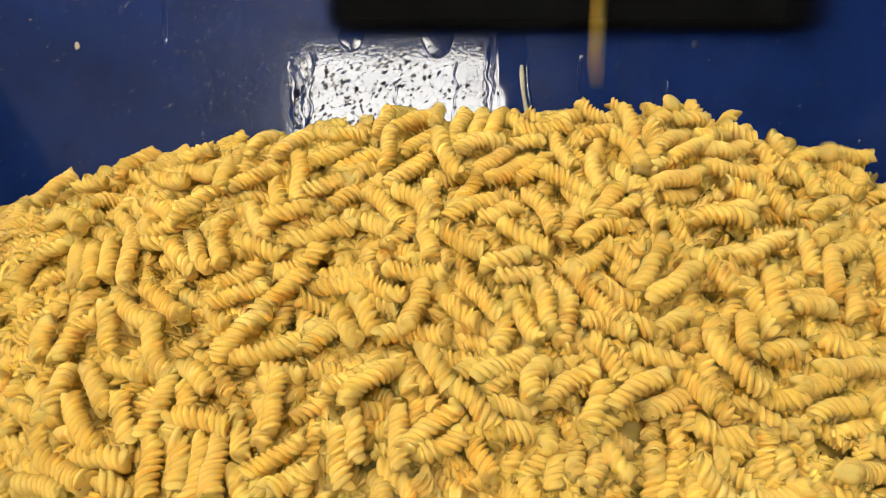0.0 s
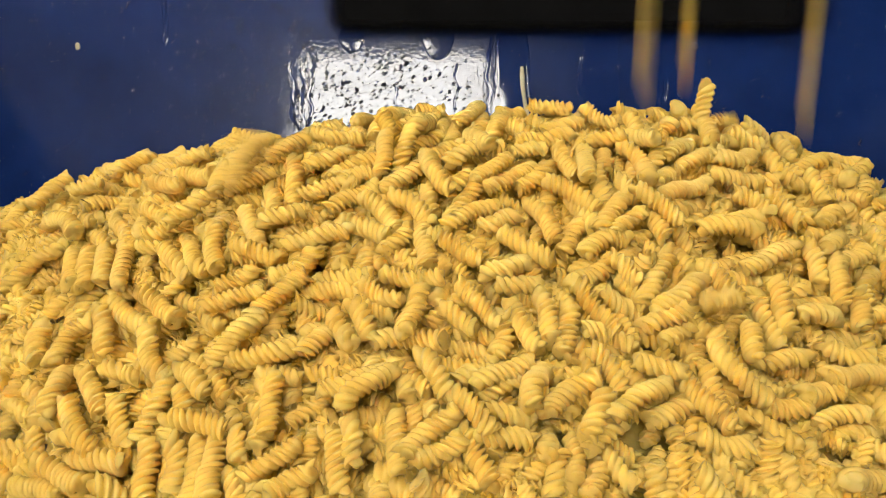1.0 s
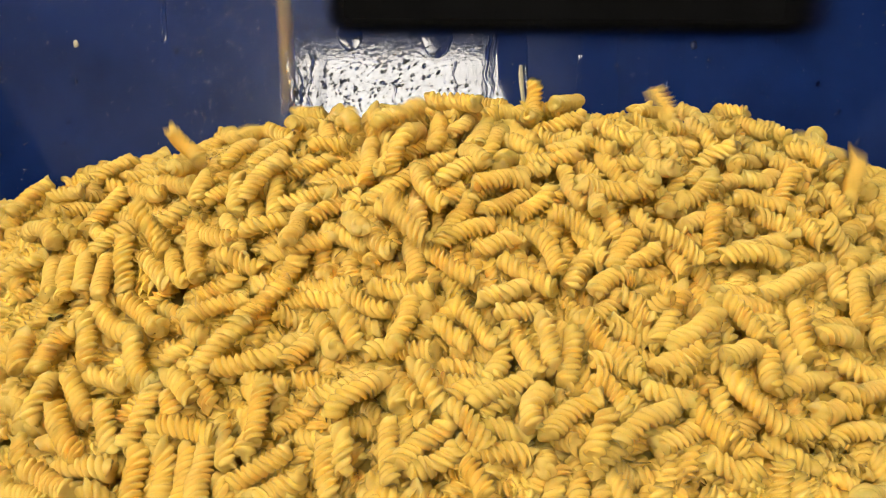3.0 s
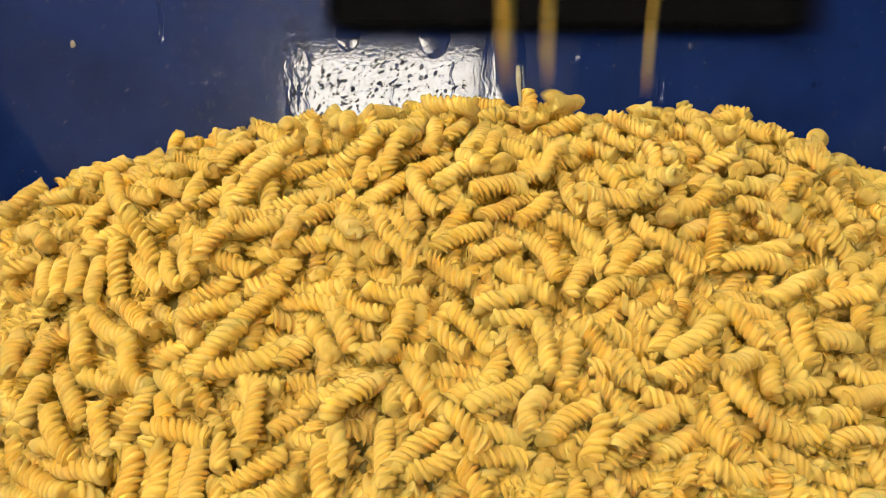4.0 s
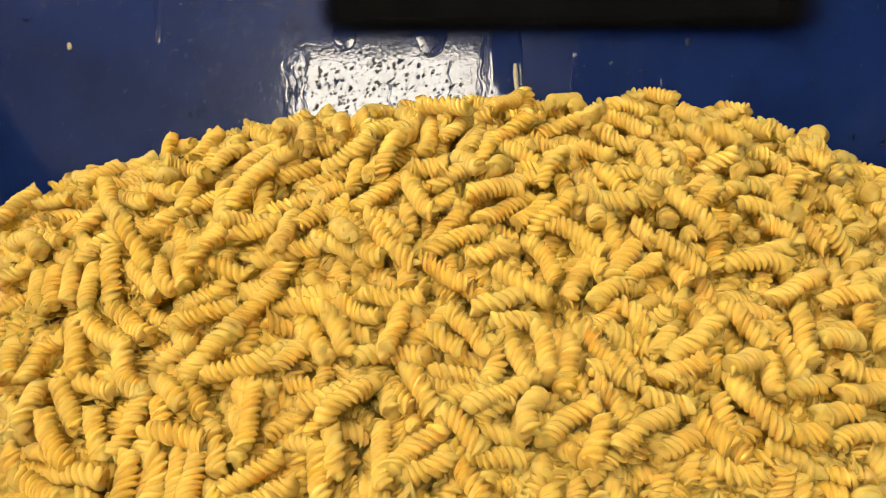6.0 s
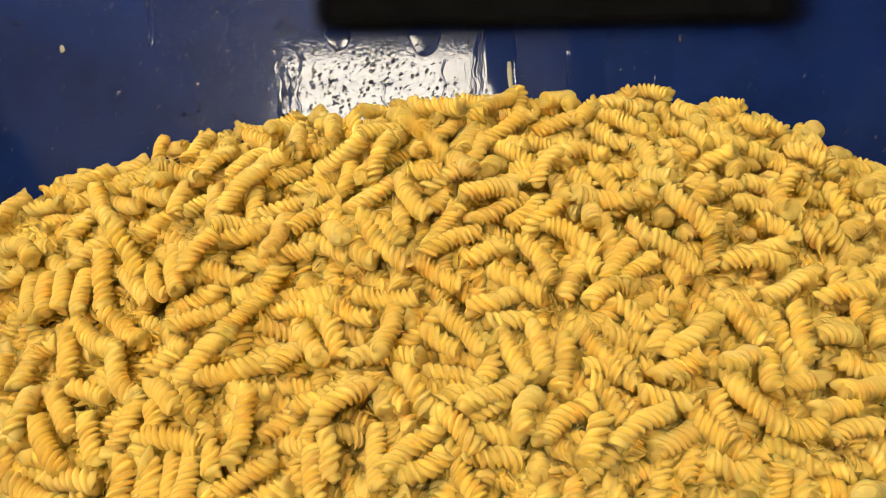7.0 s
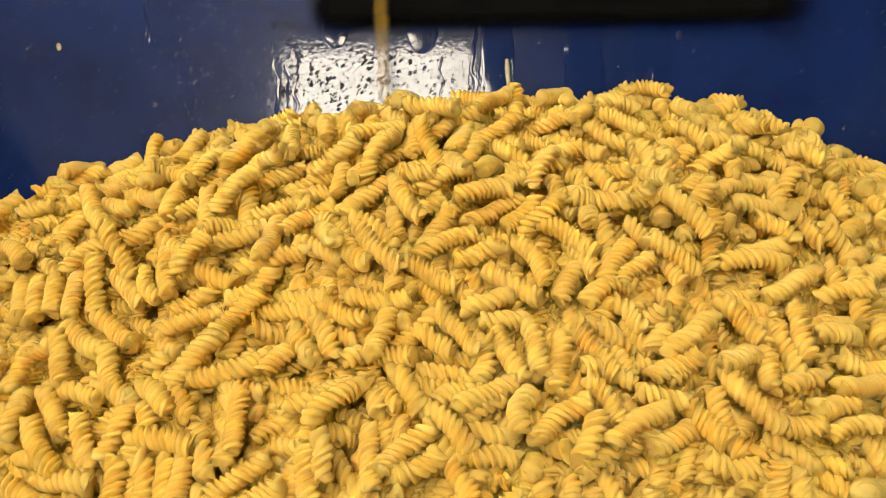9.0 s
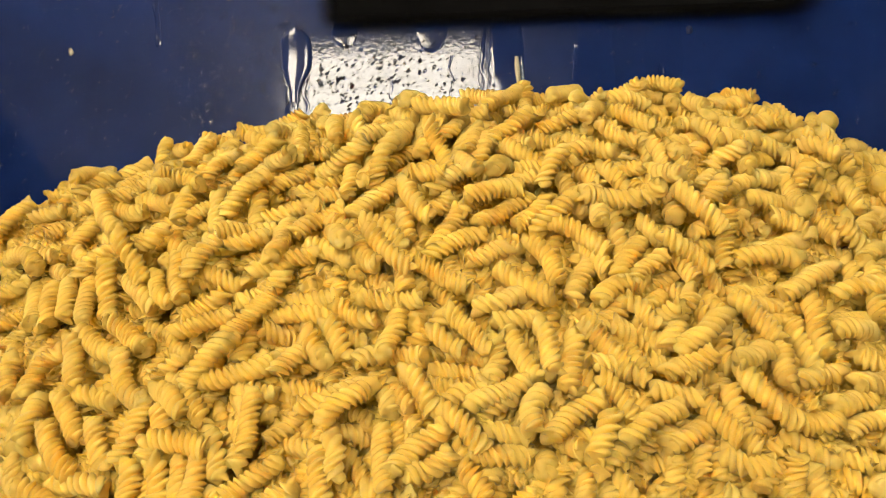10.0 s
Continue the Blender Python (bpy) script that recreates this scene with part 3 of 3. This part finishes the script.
def strewn(name, label, count, wanted, shallow, deep):
    verts, faces, n, laid = [], [], 0, 0
    while laid < count:
        x, y = rest_rng.uniform(-0.63, 0.63), rest_rng.uniform(0.11, 0.84)
        if (y > 0.3 and abs(x) < 0.6 * y + 0.075) != wanted:
            continue
        laid += 1
        yaw = rest_rng.uniform(0, 6.283)
        ax = np.array((np.cos(yaw), np.sin(yaw), 0))
        gx = -(0.72 if x < TOP[0] else 1.06) * (x - TOP[0])
        gy = -0.71 * (y - TOP[1]) / np.sqrt((y - TOP[1]) ** 2 + 0.01)
        ax[2] = gx * ax[0] + gy * ax[1] + rest_rng.normal(0, 0.15)
        v, f = SMALL[laid % len(SMALL)]
        m = np.array(turn_of(ax, rest_rng.uniform(0, 6.283)).to_3x3())
        verts.append(v @ m.T + np.array((x, y, float(heap(x, y)) - rest_rng.uniform(shallow, deep))))
        faces.extend([tuple(q + n for q in face) for face in f])
        n += len(v)
    me = bpy.data.meshes.new(name)
    me.from_pydata(np.vstack(verts).tolist(), [], faces)
    me.polygons.foreach_set("use_smooth", [True] * len(me.polygons))
    me.materials.append(PASTA)
    ob = new(name, me)
    ob.parent = pile
    tagged(ob, label, kind="stuff")


strewn("heap_margin", "cooked pasta spirals along the tub's sides", 1000, False, 0.006, 0.036)
strewn("heap_bed", "cooked pasta spirals packed under the loose skin", 1900, True, 0.024, 0.034)

# ---- falling pasta: seconds at which a piece passes the skirt's foot, and where across the belt ----
SEEN = ((0.0, 0.13), (0.2, -0.03), (0.5, 0.094), (0.5, 0.124), (0.5, 0.20), (1.0, 0.16), (1.0, 0.21), (1.0, 0.29), (1.5, 0.096), (1.5, 0.129), (1.5, 0.194),
        (1.5, -0.04), (1.5, 0.04), (1.5, 0.264), (2.0, -0.13), (2.0, 0.14), (2.0, 0.155), (2.0, 0.19), (2.0, 0.28), (2.5, 0.00), (2.5, -0.05), (2.5, 0.05), (2.7, -0.17), (3.0, -0.15), (3.2, -0.18), (3.4, -0.12), (3.6, -0.2), (2.5, 0.11), (2.5, 0.135), (4.0, 0.055), (4.0, 0.09), (4.0, 0.21), (4.5, 0.11), (5.0, 0.155), (5.5, 0.04),
        (5.5, 0.14), (6.8, -0.20), (6.8, -0.04), (7.3, -0.22), (7.5, 0.09), (7.5, 0.18), (7.9, 0.29), (8.4, -0.01), (8.8, -0.2), (9.0, -0.045), (9.6, 0.02))
drop_rng = random.Random(21)
DROPS = [[a, x, 0.05] for a, x in SEEN]
t = 0.05
while t < 9.6:
    rate = 30 if t < 2.9 else 14 if t < 4.4 else 6 if t < 6 else 3.5
    t += drop_rng.expovariate(rate)
    if abs(t * 2 - round(t * 2)) < (0.2 if t > 3.5 else 0.1):
        continue
    DROPS.append([t, min(0.38, max(-0.24, drop_rng.gauss(0.08, 0.18))), 0.045])
for k in range(9):   # already tumbling when the clip starts
    DROPS.append([-0.12 - 0.02 * k, drop_rng.uniform(-0.1, 0.35), 0.045])
for k in range(9):   # a late slide of pieces to the left shoulder and a few to the right
    DROPS.append([2.75 + 0.1 * k, drop_rng.uniform(-0.21, -0.11), 0.02])
    DROPS.append([0.62 + 0.25 * k - (0.08 if k % 2 else 0), drop_rng.uniform(0.25, 0.33), 0.02])
DROPS.sort()


def landed():
    """Resting places of the fallen pieces, batch on batch, each on the heap as it is by then; with that time."""
    rng = np.random.RandomState(5)
    spots, axes, times = [], [], []
    size = 22
    for k in range(0, len(DROPS), size):
        batch = DROPS[k:k + size]
        now = min(10.0, max(0.0, batch[-1][0] + 0.3))
        under = [balls(np.array([crept(c, now) for c in CENTRES]), AXES).reshape(-1, 3)]
        if spots:
            under.append(balls(np.array([crept(c, now, h) for c, h in zip(spots, times)]), np.array(axes)).reshape(-1, 3))
        c, a = [], []
        for _, x, stray in batch:
            xx = x + stray * rng.normal()
            yy = float(np.clip(rng.normal(0.67, 0.08), 0.43, 0.8))
            yaw = rng.uniform(0, 2 * np.pi)
            ax = np.array((np.cos(yaw), np.sin(yaw), rng.normal(0, 0.12)))
            ax[2] += -1.0 * (xx - TOP[0]) * ax[0] - 0.71 * (yy - TOP[1]) / np.sqrt((yy - TOP[1]) ** 2 + 0.01) * ax[1]
            c.append((xx, yy, float(heap(xx, yy)) + rng.uniform(0.012, 0.03)))
            a.append(ax / np.linalg.norm(ax))
        c, a = settle(np.array(c), np.array(a), np.vstack(under), lambda x, y: heap(x, y) - 0.02, 50, 0.0011)
        spots.extend(c)
        axes.extend(a)
        times.extend([now] * len(batch))
    return np.array(spots), np.array(axes), times


REST, REST_AXES, REST_TIME = landed()
FALLING = []
for i in range(len(DROPS)):
    ob = new("pasta_spiral", FINE[drop_rng.randrange(len(FINE))])
    tagged(ob, "wet cooked yellow pasta spiral falling onto the heap", "pasta", group="falling pasta spirals")
    FALLING.append((ob, drop_rng.uniform(0, 6.283), drop_rng.uniform(0, 1), drop_rng.uniform(-1, 1)))


# ---- water and crumbs on the back wall ----
def drops_on_wall():
    rng = random.Random(3)
    verts, faces = [], []
    for k in range(4000):
        px = rng.choice((rng.uniform(-60, 1640), rng.gauss(520, 110), rng.gauss(680, 100)))
        py = rng.uniform(-10, 400)
        if py > 60 and rng.random() < 0.15:
            continue
        u, v = on_wall(px, py)
        if abs(u) > 0.62:
            continue
        r = (0.0006 if 560 < px < 900 else 0.0009) + 0.0019 * rng.random() ** 3
        tall = rng.uniform(0.8, 1.5)
        lean = rng.uniform(-0.2, 0.9)
        n0 = len(verts)
        for ring, (w, h) in enumerate(((1, 0), (0.85, 0.4), (0.5, 0.66))):
            for q in range(8):
                an = 2 * math.pi * q / 8
                yy = r * w * tall * math.sin(an)
                verts.append(BACK @ Vector((u + r * w * math.cos(an) + lean * yy, v + yy, h * r)))
        verts.append(BACK @ Vector((u, v, 0.75 * r)))
        for ring in range(2):
            for q in range(8):
                s = (q + 1) % 8
                faces.append((n0 + ring * 8 + q, n0 + ring * 8 + s, n0 + ring * 8 + 8 + s, n0 + ring * 8 + 8 + q))
        for q in range(8):
            faces.append((n0 + 16 + q, n0 + 16 + (q + 1) % 8, n0 + 24))
    me = bpy.data.meshes.new("water_drops")
    me.from_pydata([tuple(v) for v in verts], [], faces)
    me.polygons.foreach_set("use_smooth", [True] * len(me.polygons))
    me.materials.append(WATER)
    tagged(new("water_drops", me), "clear water drops clinging to the blue tub wall", "water drops", kind="stuff")


drops_on_wall()


def water_run(px, width, top, foot, seed, edge=0.0002):
    """A flat film of water running down the wall, with a rounded, wavering edge."""
    rng = random.Random(seed)
    bm = bmesh.new()
    n = 40
    rows = []
    for i in range(n + 1):
        s = i / n
        y = top + (foot - top) * s
        w = width * (1 + 0.12 * math.sin(7 * s + seed) + 0.06 * math.sin(23 * s + 2 * seed)) * 0.5
        w *= math.sqrt(max(0.02, 1 - max(0, 1 - (1 - s) * (foot - top) / (width * 0.8)) ** 2)) if foot < 240 else 1
        shift = 2.5 * math.sin(5 * s + seed * 1.7) + ((3 * math.sin(19 * s + seed) + 2 * math.sin(37 * s + 2 * seed)) if width < 10 else 0)
        line = []
        for q, (e, h) in enumerate(((-1, edge), (-0.93, 0.0005), (-0.8, 0.0006), (0, 0.0005), (0.8, 0.0006), (0.93, 0.0005), (1, edge))):
            u, v = on_wall(px + shift + e * w, y)
            if abs(e) == 0.93 and edge < 0.0004:
                h = 0.0006 - 0.0003 * (0.5 + 0.5 * math.sin(13 * s + 2.3 * seed + e)) + 0.0001
            line.append(bm.verts.new(BACK @ Vector((u, v, h))))
        rows.append(line)
    for a, b in zip(rows, rows[1:]):
        for q in range(6):
            bm.faces.new((a[q], a[q + 1], b[q + 1], b[q]))
    return part("water_run", bm, WET_BLUE, back_wall, "film of water running down", True)


for k, (px, width, top, foot) in enumerate(((622, 44, -40, 92), (772, 52, -40, 104), (905, 62, -40, 330), (1060, 62, -40, 330), (1185, 60, -40, 330), (290, 10, -40, 80), (1026, 6, 98, 330), (1169, 5, 138, 330), (1182, 5, 144, 330), (518, 8, 105, 330), (533, 6, 118, 330), (549, 6, 92, 330), (866, 7, 62, 330), (881, 6, 84, 330), (700, 5, 150, 330), (806, 5, 110, 330))):
    water_run(px, width, top, foot, k + 1, 0.00045 if 1040 < px < 1200 and width > 20 else 0.0002)


def crumb(px, py, w, h, seed, label, mat=CRUMB):
    rng = random.Random(seed)
    bm = bmesh.new()
    bmesh.ops.create_icosphere(bm, subdivisions=2, radius=1)
    for v in bm.verts:
        v.co *= 1 + 0.3 * noise.noise(v.co * 2 + Vector((seed, 0, 0)))
        v.co = Vector((v.co.x * w * SCALE / 2, v.co.y * h * SCALE / 2, v.co.z * 0.0012 + 0.0008))
    u, v = on_wall(px, py)
    bm.transform(BACK @ Matrix.Translation((u, v, 0)))
    tagged(obj("pasta_crumb", bm, mat, None, "", True), label, "crumb")


crumb(137, 82, 9, 14, 1, "small pale pasta crumb stuck to the blue wall")
crumb(1229, 79, 12, 16, 2, "faint grey-blue smear of starch stuck to the blue wall", STARCH)


def sliver():
    """A thin strand of pasta stuck upright to the wall, edged with water."""
    top = new("pasta_strand", None)
    tagged(top, "thin pale strand of pasta stuck upright to the wet wall", "pasta strand")
    for name, off, w, mat in (("strand", 0, 8, CRUMB), ("water_edge", 9, 5, WATER)):
        bm = bmesh.new()
        rows = []
        for i in range(15):
            s = i / 14
            py = 116 + 110 * s
            half = w * 0.5 * min(1, 0.75 + 2 * s) * (1 + 0.1 * math.sin(9 * s))
            line = []
            for e, h in ((-1, 0.0002), (-0.6, 0.0014), (0, 0.002), (0.6, 0.0014), (1, 0.0002)):
                u, v = on_wall(923 + off * 0.9 + 16 * s * s + e * half, py)
                line.append(bm.verts.new(BACK @ Vector((u, v, h + 0.0008))))
            rows.append(line)
        for a, b in zip(rows, rows[1:]):
            for q in range(4):
                bm.faces.new((a[q], a[q + 1], b[q + 1], b[q]))
        part(name, bm, mat, top, "", True)


sliver()


def drip():
    """A round-topped film of water that slides down the wall late on and stops beside the bright mirror image."""
    bm = bmesh.new()
    rows = []
    for i in range(31):
        s = i / 30
        py = 54 + 130 * s
        half = 26 * math.sqrt(max(0.01, 1 - max(0, 1 - s * 130 / 28) ** 2)) * (1 if s < 0.55 else 1 - 0.7 * min(1, (s - 0.55) / 0.3))
        line = []
        for e, h in ((-1, 0.0003), (-0.85, 0.0016), (-0.5, 0.0013), (0, 0.0011), (0.5, 0.0013), (0.85, 0.0016), (1, 0.0003)):
            u, v = on_wall(533 + e * half + 3 * math.sin(5 * s), py)
            line.append(bm.verts.new(BACK @ Vector((u, v, h + 0.0012))))
        rows.append(line)
    for a, b in zip(rows, rows[1:]):
        for q in range(6):
            bm.faces.new((a[q], a[q + 1], b[q + 1], b[q]))
    return tagged(obj("water_drip", bm, WET_BLUE, None, "", True), "glossy drip of clear water sliding down the blue wall", "water drip")


DRIP = drip()


def motions():
    for ob, i in PIECES:
        turn = turn_of(AXES[i], SPIN[i])
        walk(ob, [(t, Matrix.Translation(crept(CENTRES[i], t)) @ turn) for t, _ in STEPS])
    for ob, mid in SECTIONS:
        walk(ob, [(t, Matrix.Translation(crept(mid, t))) for t, _ in STEPS])
    up = BACK.to_3x3() @ Vector((0, 0.15, 0))
    walk(DRIP, [(0, Matrix.Translation(up)), (9.55, Matrix.Translation(up * 0.98)), (9.68, Matrix.Translation(up * 0.03)), (10, Matrix.Identity(4))])
    g = 9.81
    for (ob, spin, u, w), (seen, x, _), rest, axis, held in zip(FALLING, DROPS, REST, REST_AXES, REST_TIME):
        final = turn_of(axis, spin)
        leave = seen - 0.255
        roll = max(0.05 * u * u, 0.64 - rest[1])
        down = 0.15 + 0.2 * u + 1.6 * roll
        meet = seen + 0.02
        hit = crept(rest, meet + down, held) + Vector((-roll * 0.3 * w, roll, 0))
        hit.x = x
        hit.z = float(heap(hit.x, hit.y)) + 0.004 + (rest[2] - float(heap(rest[0], rest[1])))
        fall = math.sqrt(2 * (LIP_Z - hit.z) / g)
        leave = meet - fall
        lip = Vector((hit.x, LIP_Y, LIP_Z))
        if u < 0.3:
            first, tumble = Matrix.Rotation(2 * u, 4, "Z") @ Matrix.Rotation(spin, 4, "X"), Vector((0.3 * w, 0.9 * u, 0.3 * w))
        else:
            first, tumble = Matrix.Rotation(1.57, 4, "Z") @ Matrix.Rotation(spin, 4, "X"), Vector((0.8 + 0.25 * w, 0.12 * w, 0.1))
        rows = []
        if leave > 0:
            rows.append((0, Matrix.Translation(lip + Vector((0, 0.30 * leave, 0))) @ first))
        k = max(0, math.ceil(leave * FPS))
        while k / FPS < meet:
            q = k / FPS
            if q > (rows[-1][0] + 0.02 if rows else -1):
                d = q - leave
                at = lip + Vector((0, (hit.y - LIP_Y) * d / fall, -0.5 * g * d * d))
                spun = Euler(tumble * (d / fall) * 1.5).to_matrix().to_4x4() @ first
                rows.append((q, Matrix.Translation(at) @ spun))
            k += 1
        spun = Euler(tumble * 1.5).to_matrix().to_4x4() @ first
        a, b = spun.to_quaternion(), final.to_quaternion()
        end = crept(rest, meet + down, held)
        for s in (0.0, 0.15, 0.3, 0.45, 0.6, 0.8, 1.0):
            q = meet + down * s
            if q < 0 or (rows and frame(q) <= frame(rows[-1][0])):
                continue
            ease = 1 - (1 - s) ** 2
            at = hit.lerp(end, ease)
            lift = (hit.z - float(heap(hit.x, hit.y))) * (1 - ease) + (end.z - float(heap(end.x, end.y))) * ease
            at.z = float(heap(at.x, at.y)) + lift + 0.006 * min(1, roll * 10) * math.sin(math.pi * s)
            at.z += 0.007 * (0.3 + u) * math.sin(math.pi * s) * (1 - s)
            rows.append((q, Matrix.Translation(at) @ a.slerp(b, ease).to_matrix().to_4x4()))
        for q, _ in STEPS:
            if q > meet + down + 0.1:
                rows.append((q, Matrix.Translation(crept(rest, q, held)) @ final))
        if len(rows) < 2 or rows[-1][0] < 10:
            rows.append((10.0, Matrix.Translation(crept(rest, 10, held)) @ final))
        rows = [r for r in rows if r[0] <= 10.0]
        if rows[0][0] > 0.0:
            rows.insert(0, (0.0, rows[0][1]))
        walk(ob, rows)


motions()
